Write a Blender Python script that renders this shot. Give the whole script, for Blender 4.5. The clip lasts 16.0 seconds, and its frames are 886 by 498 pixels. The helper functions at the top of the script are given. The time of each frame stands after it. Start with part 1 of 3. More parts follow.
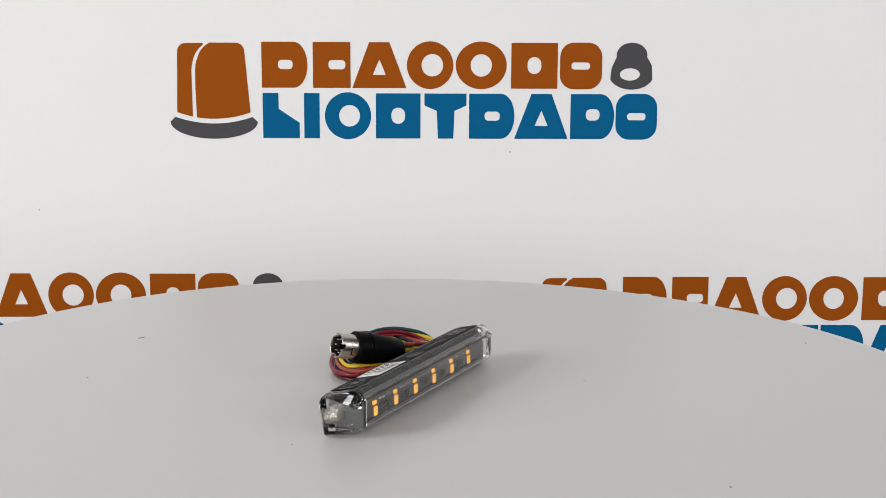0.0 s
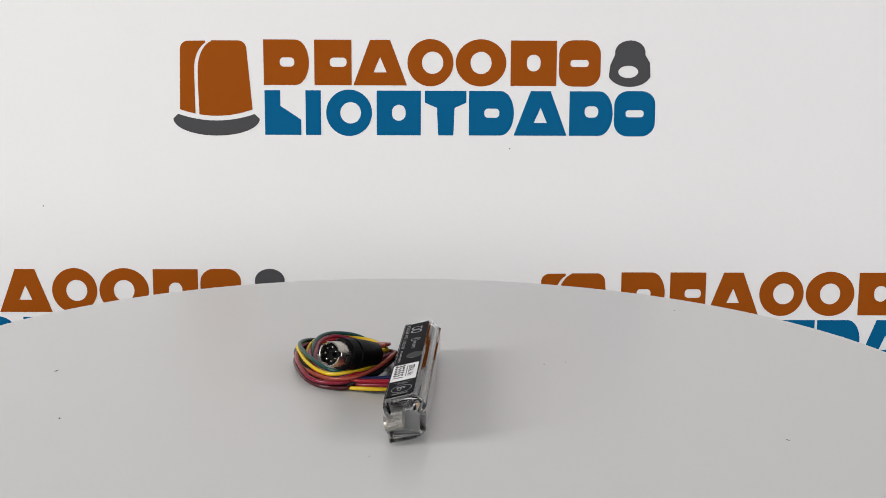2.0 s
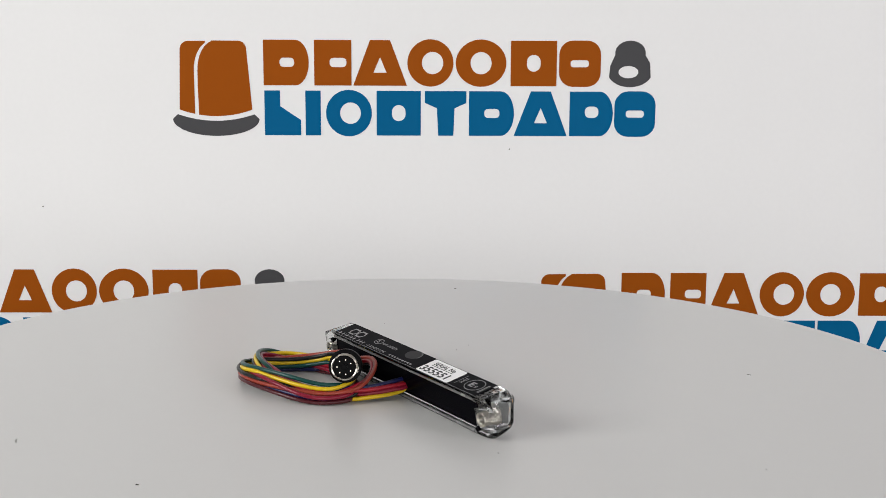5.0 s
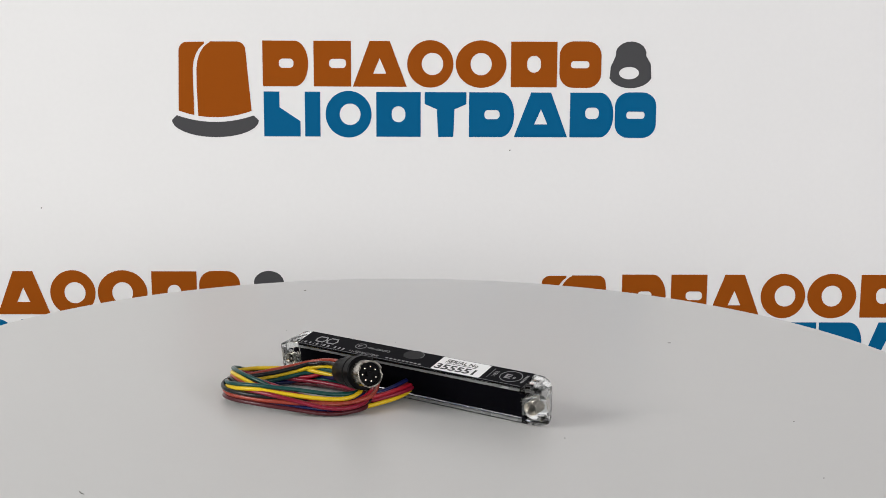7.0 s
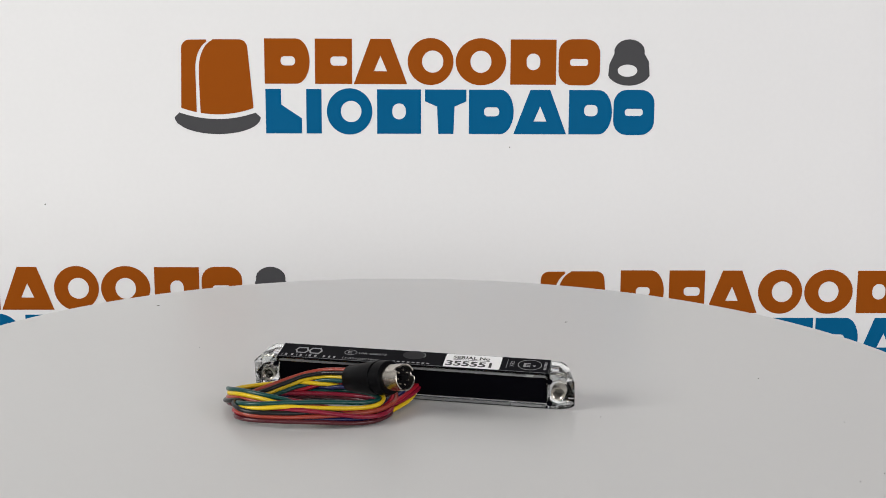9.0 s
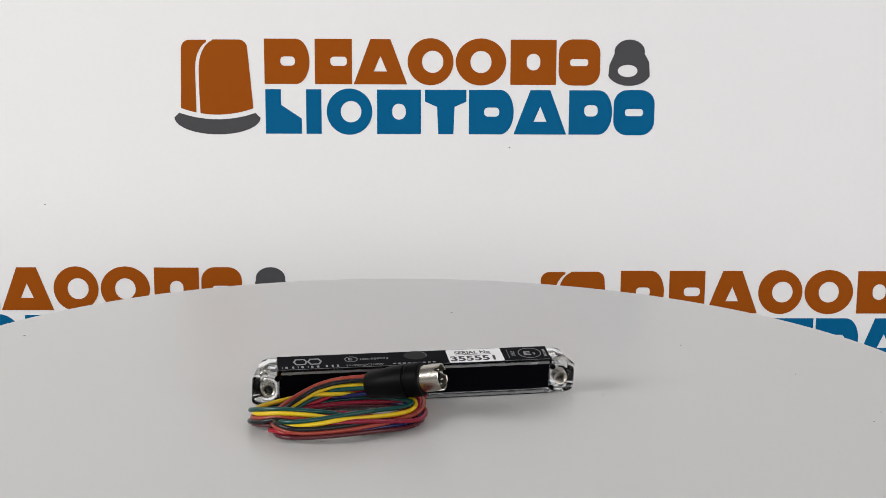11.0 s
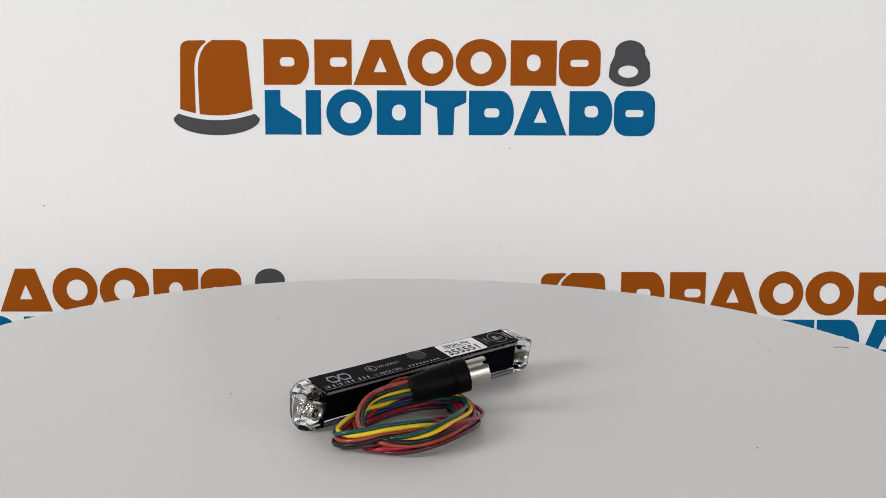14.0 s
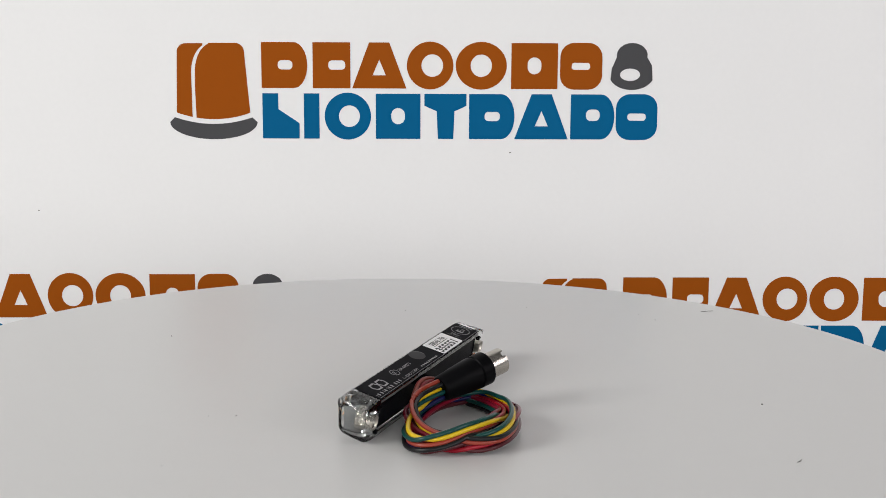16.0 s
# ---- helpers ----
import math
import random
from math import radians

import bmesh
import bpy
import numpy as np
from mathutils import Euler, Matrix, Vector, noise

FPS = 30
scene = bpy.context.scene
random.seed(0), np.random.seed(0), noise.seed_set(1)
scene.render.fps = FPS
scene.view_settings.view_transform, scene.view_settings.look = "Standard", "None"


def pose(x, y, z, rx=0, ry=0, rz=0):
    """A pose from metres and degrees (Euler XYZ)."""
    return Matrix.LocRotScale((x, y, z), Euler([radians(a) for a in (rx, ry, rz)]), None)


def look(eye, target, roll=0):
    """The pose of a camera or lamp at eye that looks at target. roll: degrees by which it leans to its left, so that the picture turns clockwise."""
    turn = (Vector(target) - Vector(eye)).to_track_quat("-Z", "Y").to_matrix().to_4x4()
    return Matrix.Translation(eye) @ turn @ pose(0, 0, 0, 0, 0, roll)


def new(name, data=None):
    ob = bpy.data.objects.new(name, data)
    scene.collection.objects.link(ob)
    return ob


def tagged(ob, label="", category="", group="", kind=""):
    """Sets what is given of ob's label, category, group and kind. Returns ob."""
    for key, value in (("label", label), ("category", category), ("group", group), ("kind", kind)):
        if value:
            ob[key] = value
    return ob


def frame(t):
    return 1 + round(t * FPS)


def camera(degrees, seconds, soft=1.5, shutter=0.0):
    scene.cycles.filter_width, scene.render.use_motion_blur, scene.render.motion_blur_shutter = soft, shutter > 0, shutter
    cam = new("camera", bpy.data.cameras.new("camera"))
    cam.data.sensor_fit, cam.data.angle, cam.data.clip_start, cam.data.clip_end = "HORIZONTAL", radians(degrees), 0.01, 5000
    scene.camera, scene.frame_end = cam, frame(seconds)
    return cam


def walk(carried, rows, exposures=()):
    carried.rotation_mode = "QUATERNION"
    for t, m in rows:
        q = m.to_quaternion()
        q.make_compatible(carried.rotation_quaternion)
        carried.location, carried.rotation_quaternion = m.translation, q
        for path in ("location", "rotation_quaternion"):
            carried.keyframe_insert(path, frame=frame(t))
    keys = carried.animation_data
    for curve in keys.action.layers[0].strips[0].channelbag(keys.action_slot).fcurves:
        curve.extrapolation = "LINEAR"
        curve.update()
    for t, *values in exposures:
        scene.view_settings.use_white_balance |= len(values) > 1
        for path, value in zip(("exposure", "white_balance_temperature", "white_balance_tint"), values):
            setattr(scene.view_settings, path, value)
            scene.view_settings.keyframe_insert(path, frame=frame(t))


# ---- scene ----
FOV = 35.25
EYE = (0.0, -0.5, 0.1498)
TILT, ROLL, PAN = 10.674, -0.752, 1.093


def view():
    """Camera pose: pan to its right, tilt down, lean."""
    return pose(*EYE) @ pose(0, 0, 0, 0, 0, -PAN) @ pose(0, 0, 0, 90 - TILT) @ pose(0, 0, 0, 0, 0, -ROLL)


cam = camera(FOV, 16.0, soft=0.66)
walk(cam, [(0.0, view()), (16.0, view())])

# ---- light ----
world = bpy.data.worlds.new("studio_air")
scene.world = world
world.use_nodes = True
world.node_tree.nodes["Background"].inputs[0].default_value = (1.0, 0.98, 0.97, 1)
world.node_tree.nodes["Background"].inputs[1].default_value = 0.3
scene.view_settings.exposure = 0.0


def area_lamp(name, eye, target, w, h, power, color=(1, 1, 1)):
    data = bpy.data.lights.new(name, "AREA")
    data.shape, data.size, data.size_y, data.energy, data.color = "RECTANGLE", w, h, power, color
    ob = new(name, data)
    ob.matrix_world = look(eye, target)
    return ob


area_lamp("softbox_key", (-1.85, -0.6, 0.80), (0, 0.0, 0), 1.0, 0.9, 37.5, (1, 0.99, 0.97))
area_lamp("softbox_fill", (1.7, -0.9, 0.85), (0, 0.1, 0), 0.7, 0.7, 10, (1, 0.93, 0.97))
area_lamp("front_panel", (0.35, -1.8, 0.36), (0.1, 0.42, 0.02), 2.9, 0.8, 22.5)
# assumed overhead fill, added for general brightness
area_lamp("overhead_fill", (0.0, -0.3, 1.75), (0, 0.1, 0), 1.2, 1.0, 2.6)


# ---- materials ----
def material(name, color, rough=0.5, metal=0.0, vary=0.0, grain=400.0, bump=0.0, coat=0.0, spec=0.5):
    m = bpy.data.materials.new(name)
    m.use_nodes = True
    nt = m.node_tree
    b = nt.nodes["Principled BSDF"]
    b.inputs["Base Color"].default_value = (*color, 1)
    b.inputs["Roughness"].default_value = rough
    b.inputs["Metallic"].default_value = metal
    b.inputs["Coat Weight"].default_value = coat
    b.inputs["Specular IOR Level"].default_value = spec
    if vary or bump:
        tc = nt.nodes.new("ShaderNodeTexCoord")
        fine = nt.nodes.new("ShaderNodeTexNoise")
        fine.inputs["Scale"].default_value, fine.inputs["Detail"].default_value = grain, 5
        broad = nt.nodes.new("ShaderNodeTexNoise")
        broad.inputs["Scale"].default_value, broad.inputs["Detail"].default_value = grain / 25, 3
        nt.links.new(tc.outputs["Object"], fine.inputs["Vector"])
        nt.links.new(tc.outputs["Object"], broad.inputs["Vector"])
        add = nt.nodes.new("ShaderNodeMath")
        add.operation = "ADD"
        nt.links.new(fine.outputs["Fac"], add.inputs[0])
        nt.links.new(broad.outputs["Fac"], add.inputs[1])
        if vary:
            ramp = nt.nodes.new("ShaderNodeMapRange")
            ramp.inputs["From Min"].default_value, ramp.inputs["From Max"].default_value = 0.6, 1.4
            ramp.inputs["To Min"].default_value, ramp.inputs["To Max"].default_value = 1 - vary, 1 + vary
            nt.links.new(add.outputs[0], ramp.inputs["Value"])
            mul = nt.nodes.new("ShaderNodeVectorMath")
            mul.operation = "SCALE"
            mul.inputs[0].default_value = color
            nt.links.new(ramp.outputs[0], mul.inputs["Scale"])
            nt.links.new(mul.outputs[0], b.inputs["Base Color"])
            rr = nt.nodes.new("ShaderNodeMapRange")
            rr.inputs["From Min"].default_value, rr.inputs["From Max"].default_value = 0.3, 0.7
            rr.inputs["To Min"].default_value, rr.inputs["To Max"].default_value = rough * 0.88, min(1, rough * 1.12)
            nt.links.new(broad.outputs["Fac"], rr.inputs["Value"])
            nt.links.new(rr.outputs[0], b.inputs["Roughness"])
        if bump:
            bp = nt.nodes.new("ShaderNodeBump")
            bp.inputs["Strength"].default_value, bp.inputs["Distance"].default_value = bump, 0.0002
            nt.links.new(fine.outputs["Fac"], bp.inputs["Height"])
            nt.links.new(bp.outputs[0], b.inputs["Normal"])
    return m


def clear(name, tint=(1, 1, 1), rough=0.03):
    m = bpy.data.materials.new(name)
    m.use_nodes = True
    b = m.node_tree.nodes["Principled BSDF"]
    b.inputs["Base Color"].default_value = (*tint, 1)
    b.inputs["Transmission Weight"].default_value = 1.0
    b.inputs["Roughness"].default_value = rough
    b.inputs["IOR"].default_value = 1.42
    return m


VINYL = material("matt_white_vinyl", (0.80, 0.80, 0.80), 0.7, vary=0.012, grain=300, bump=0.05, spec=0.2)
INK_ORANGE = material("orange_ink", (0.30, 0.069, 0.003), 0.55, vary=0.02, grain=300, spec=0.06)
INK_BLUE = material("blue_ink", (0.0, 0.105, 0.25), 0.55, vary=0.02, grain=300, spec=0.06)
INK_GREY = material("grey_ink", (0.068, 0.068, 0.072), 0.55, vary=0.02, grain=300, spec=0.06)
TABLE_WHITE = material("satin_white_laminate", (0.617, 0.615, 0.604), 0.32, vary=0.008, grain=120)
TABLE_EDGE = material("white_edge_band", (0.72, 0.72, 0.72), 0.4, vary=0.01)
DUST = material("dark_grit", (0.07, 0.06, 0.05), 0.9, vary=0.3, grain=3000)
CLEAR = clear("clear_polycarbonate", (0.96, 0.975, 0.975), 0.045)
POTTING = material("gloss_black_potting", (0.002, 0.002, 0.003), 0.2, vary=0.1, grain=600, spec=0.01)
STICKER = material("satin_black_film", (0.008, 0.008, 0.01), 0.5, vary=0.06, grain=500, spec=0.015)
SILVER_PRINT = material("pale_grey_print", (0.24, 0.24, 0.25), 0.45, vary=0.05, grain=2000)
PAPER = material("white_label_paper", (0.82, 0.82, 0.82), 0.5, vary=0.02, grain=1500)
BLACK_PRINT = material("black_print", (0.012, 0.012, 0.013), 0.5)
BOARD = material("dark_circuit_board", (0.03, 0.03, 0.034), 0.4, vary=0.25, grain=1500)
CHIP = material("glowing_amber_phosphor", (1.0, 0.52, 0.03), 0.3, vary=0.05, grain=2500)
# glow added to the colour so that the unlit chips look bright
CHIP.node_tree.nodes["Principled BSDF"].inputs["Emission Color"].default_value = (1.0, 0.42, 0.03, 1)
CHIP.node_tree.nodes["Principled BSDF"].inputs["Emission Strength"].default_value = 0.8
SOLDER = material("bright_solder", (0.75, 0.75, 0.76), 0.25, 1.0, vary=0.1, grain=2500)
NICKEL = material("bright_nickel", (0.50, 0.47, 0.42), 0.27, 1.0, vary=0.06, grain=1500)
GOLD = material("pale_gold_contact", (0.82, 0.78, 0.68), 0.22, 1.0)
FROSTED = material("frosted_clear_plastic", (0.22, 0.225, 0.225), 0.25, vary=0.2, grain=900)
FROSTED.node_tree.nodes["Principled BSDF"].inputs["Transmission Weight"].default_value = 0.35
RUBBER = material("black_rubber_overmould", (0.0025, 0.0025, 0.003), 0.42, vary=0.15, grain=1200, bump=0.1, spec=0.05)
WALL = material("painted_plaster", (0.24, 0.24, 0.24), 0.8, vary=0.02, grain=60, bump=0.1)
FLOOR = material("grey_carpet", (0.16, 0.16, 0.17), 0.95, vary=0.2, grain=200, bump=0.3)
DESK = material("pale_desk_board", (0.5, 0.48, 0.45), 0.5, vary=0.06, grain=80)
INSULATION = {
    "coral": material("coral_wire", (0.27, 0.04, 0.024), 0.3, vary=0.06, grain=900, spec=0.32),
    "red": material("red_wire", (0.30, 0.008, 0.02), 0.3, vary=0.06, grain=900, spec=0.32),
    "yellow": material("yellow_wire", (0.62, 0.42, 0.012), 0.3, vary=0.05, grain=900, spec=0.32),
    "green": material("green_wire", (0.003, 0.048, 0.042), 0.3, vary=0.06, grain=900, spec=0.32),
    "crimson": material("crimson_wire", (0.19, 0.006, 0.022), 0.3, vary=0.06, grain=900, spec=0.32),
    "blue": material("blue_wire", (0.006, 0.009, 0.06), 0.3, vary=0.06, grain=900, spec=0.32),
    "black": material("black_wire", (0.008, 0.008, 0.009), 0.3, vary=0.1, grain=900, spec=0.25),
    "brown": material("brown_wire", (0.065, 0.009, 0.013), 0.3, vary=0.06, grain=900, spec=0.32),
}


# ---- mesh helpers ----
def part(name, bm, mat, parent=None, label="", smooth=35):
    me = bpy.data.meshes.new(name)
    bmesh.ops.recalc_face_normals(bm, faces=bm.faces[:])
    bm.to_mesh(me)
    bm.free()
    me.materials.append(mat)
    if smooth:
        me.shade_smooth()
        me.set_sharp_from_angle(angle=radians(smooth))
    ob = new(name, me)
    ob.parent = parent
    return tagged(ob, label) if label else ob


def box(x0, x1, y0, y1, z0, z1, bevel=0.0, m=None, bm=None):
    bm = bm or bmesh.new()
    got = bmesh.ops.create_cube(bm, size=1)["verts"]
    for v in got:
        v.co = Vector((x0 + (v.co.x + 0.5) * (x1 - x0), y0 + (v.co.y + 0.5) * (y1 - y0), z0 + (v.co.z + 0.5) * (z1 - z0)))
    if bevel:
        bmesh.ops.bevel(bm, geom=bm.edges[:], offset=bevel, segments=2, affect="EDGES")
    if m is not None:
        bmesh.ops.transform(bm, matrix=m, verts=bm.verts[:])
    return bm


def slab(outer, t0, t1, holes=(), m=None):
    """A flat shape of thickness t0..t1 from a closed outline in x, y, with holes cut through it."""
    bm = bmesh.new()
    edges = []
    for loop in (outer, *holes):
        vs = [bm.verts.new((x, y, t0)) for x, y in loop]
        edges += [bm.edges.new((a, b)) for a, b in zip(vs, vs[1:] + vs[:1])]
    bmesh.ops.triangle_fill(bm, use_beauty=True, use_dissolve=False, edges=edges)
    faces = bm.faces[:]
    got = bmesh.ops.extrude_face_region(bm, geom=faces)["geom"]
    for v in got:
        if isinstance(v, bmesh.types.BMVert):
            v.co.z = t1
    if m is not None:
        bmesh.ops.transform(bm, matrix=m, verts=bm.verts[:])
    return bm


def lathe(profile, n=32, m=None, close=False):
    """Turn (radius, z) pairs about the z axis; ends at radius 0 are shut."""
    bm = bmesh.new()
    rings = []
    for r, z in profile:
        if r <= 1e-9:
            rings.append([bm.verts.new((0, 0, z))])
        else:
            rings.append([bm.verts.new((r * math.cos(2 * math.pi * k / n), r * math.sin(2 * math.pi * k / n), z)) for k in range(n)])
    pairs = list(zip(rings, rings[1:])) + ([(rings[-1], rings[0])] if close else [])
    for a, b in pairs:
        for k in range(n):
            j = (k + 1) % n
            loop = [a[k % len(a)], a[j % len(a)], b[j % len(b)], b[k % len(b)]]
            loop = list(dict.fromkeys(loop))
            if len(loop) > 2:
                bm.faces.new(loop)
    if m is not None:
        bmesh.ops.transform(bm, matrix=m, verts=bm.verts[:])
    return bm


def arc(cx, cy, rx, ry, a0, a1, n=12):
    return [(cx + rx * math.cos(radians(a0 + (a1 - a0) * k / n)), cy + ry * math.sin(radians(a0 + (a1 - a0) * k / n))) for k in range(n + 1)]


def ellipse(cx, cy, rx, ry, n=40):
    return arc(cx, cy, rx, ry, 0, 360, n)[:-1]


def rounded(x0, x1, y0, y1, r, n=6):
    return (arc(x1 - r, y1 - r, r, r, 0, 90, n) + arc(x0 + r, y1 - r, r, r, 90, 180, n)
            + arc(x0 + r, y0 + r, r, r, 180, 270, n) + arc(x1 - r, y0 + r, r, r, 270, 360, n))


def spline(points, per=10):
    """Catmull-Rom curve through the points."""
    p = [Vector(q) for q in points]
    p = [2 * p[0] - p[1]] + p + [2 * p[-1] - p[-2]]
    out = []
    for i in range(1, len(p) - 2):
        for k in range(per):
            t = k / per
            a, b, c, d = p[i - 1], p[i], p[i + 1], p[i + 2]
            out.append(0.5 * ((2 * b) + (c - a) * t + (2 * a - 5 * b + 4 * c - d) * t * t + (3 * b - a - 3 * c + d) * t ** 3))
    return out + [p[-2]]


def tube(path, radius, n=10, bm=None):
    bm = bm or bmesh.new()
    up, rings = Vector((0, 0, 1)), []
    for i, q in enumerate(path):
        tan = (path[min(i + 1, len(path) - 1)] - path[max(i - 1, 0)]).normalized()
        up = (up - tan * up.dot(tan)).normalized()
        side = tan.cross(up)
        rings.append([bm.verts.new(q + radius * (math.cos(2 * math.pi * k / n) * up + math.sin(2 * math.pi * k / n) * side)) for k in range(n)])
    for a, b in zip(rings, rings[1:]):
        for k in range(n):
            bm.faces.new((a[k], a[(k + 1) % n], b[(k + 1) % n], b[k]))
    bm.faces.new(rings[0][::-1])
    bm.faces.new(rings[-1])
    return bm


def lettering(name, text, height, width, mat, parent, m, weight=0.0):
    """Raised print: text in the built-in font, scaled to a width and a capital height, centred."""
    cu = bpy.data.curves.new(name, "FONT")
    cu.body, cu.align_x, cu.align_y, cu.size, cu.offset, cu.resolution_u = text, "LEFT", "BOTTOM", 1.0, weight, 3
    tmp = bpy.data.objects.new(name, cu)
    scene.collection.objects.link(tmp)
    me = bpy.data.meshes.new_from_object(tmp.evaluated_get(bpy.context.evaluated_depsgraph_get()))
    bpy.data.objects.remove(tmp)
    bpy.data.curves.remove(cu)
    xs, ys = [v.co.x for v in me.vertices], [v.co.y for v in me.vertices]
    w, h = max(xs) - min(xs), max(ys) - min(ys)
    for v in me.vertices:
        v.co = m @ Vector(((v.co.x - min(xs) - w / 2) * width / w, (v.co.y - min(ys) - h / 2) * height / h, 0))
    me.materials.clear()
    me.materials.append(mat)
    ob = new(name, me)
    ob.parent = parent
    return ob


MM = 0.001
# ---- room ----
def room():
    # unseen room, added around the set; its grey keeps bounced light low
    for name, b in (("wall_north", (-2.1, 2.1, 1.5, 1.6, -0.85, 1.8)), ("wall_south", (-2.1, 2.1, -2.6, -2.5, -0.85, 1.8)),
                    ("wall_west", (-2.1, -2.0, -2.5, 1.5, -0.85, 1.8)), ("wall_east", (2.0, 2.1, -2.5, 1.5, -0.85, 1.8))):
        tagged(part(name, box(*b), WALL, smooth=0), "plain grey painted studio wall, unseen and assumed", "wall", kind="structure")
    tagged(part("ceiling", box(-2.1, 2.1, -2.6, 1.6, 1.8, 1.9), WALL, smooth=0), "plain grey painted ceiling, unseen and assumed", "ceiling", kind="structure")
    tagged(part("floor", box(-2.1, 2.1, -2.6, 1.6, -0.95, -0.85), FLOOR, smooth=0), "grey carpeted studio floor", "floor", kind="structure")


room()


# ---- turntable ----
DISC_R = 0.2111


def turntable():
    t = part("turntable", lathe([(0, -0.012), (DISC_R - 0.001, -0.012), (DISC_R, -0.011), (DISC_R, -0.0008), (DISC_R - 0.0008, 0.0), (0, 0.0)], 256), TABLE_WHITE)
    tagged(t, "round satin white display turntable with fine grit", "turntable")
    return t


def grit(parent, x, y, size, turn, long=1.0):
    bm = bmesh.new()
    bmesh.ops.create_icosphere(bm, subdivisions=1, radius=size)
    for v in bm.verts:
        v.co *= 1 + 0.3 * noise.noise(v.co * 4000 + Vector((x, y, 0)) * 99)
        v.co = Vector((v.co.x * long, v.co.y, v.co.z * 0.5 + size * 0.4))
    bmesh.ops.transform(bm, matrix=pose(x, y, 0, 0, 0, turn), verts=bm.verts[:])
    return part("speck", bm, DUST, parent)


disc = turntable()
base = part("drum_support", lathe([(0, -0.118), (0.12, -0.118), (0.125, -0.114), (0.125, -0.02), (0.05, -0.016), (0.05, -0.0125), (0, -0.0125)], 64), TABLE_EDGE)
tagged(base, "white drum base under the display turntable", "turntable base")
desk = part("desk_top", box(-0.75, 0.75, -0.75, 0.3, -0.15, -0.118, 0.003), DESK)
tagged(desk, "pale board desk top under the turntable", "desk", kind="structure")
for sx, sy in ((-0.7, -0.7), (0.7, -0.7), (-0.7, 0.25), (0.7, 0.25)):
    part("desk_leg", box(sx - 0.03, sx + 0.03, sy - 0.03, sy + 0.03, -0.85, -0.15), DESK, desk)

# ---- backdrop banner ----
BANNER_Y = 0.42
banner = part("banner", box(-0.95, 0.95, 0.0, 0.004, -0.8, 0.75, 0.0), VINYL, smooth=0)
tagged(banner, "white vinyl backdrop banner printed with orange, blue and grey emblems", "banner")
FACE = Matrix(((1, 0, 0, 0), (0, 0, -1, 0), (0, 1, 0, 0), (0, 0, 0, 1)))  # x, y of a print to x, z of the banner


def printed(name, outline, mat, ox, oz, holes=()):
    shift = lambda loop: [(ox + x * MM, oz + y * MM) for x, y in loop]
    return part(name, slab(shift(outline), 0.0, 0.0002, [shift(h) for h in holes], FACE), mat, banner, smooth=0)


def dee(x0, x1, y0, y1):
    h = y1 - y0
    return [(x0, y0)] + arc(x1 - h * 0.3, (y0 + y1) / 2, h * 0.3, h / 2, -90, 90, 16) + [(x0, y1)]


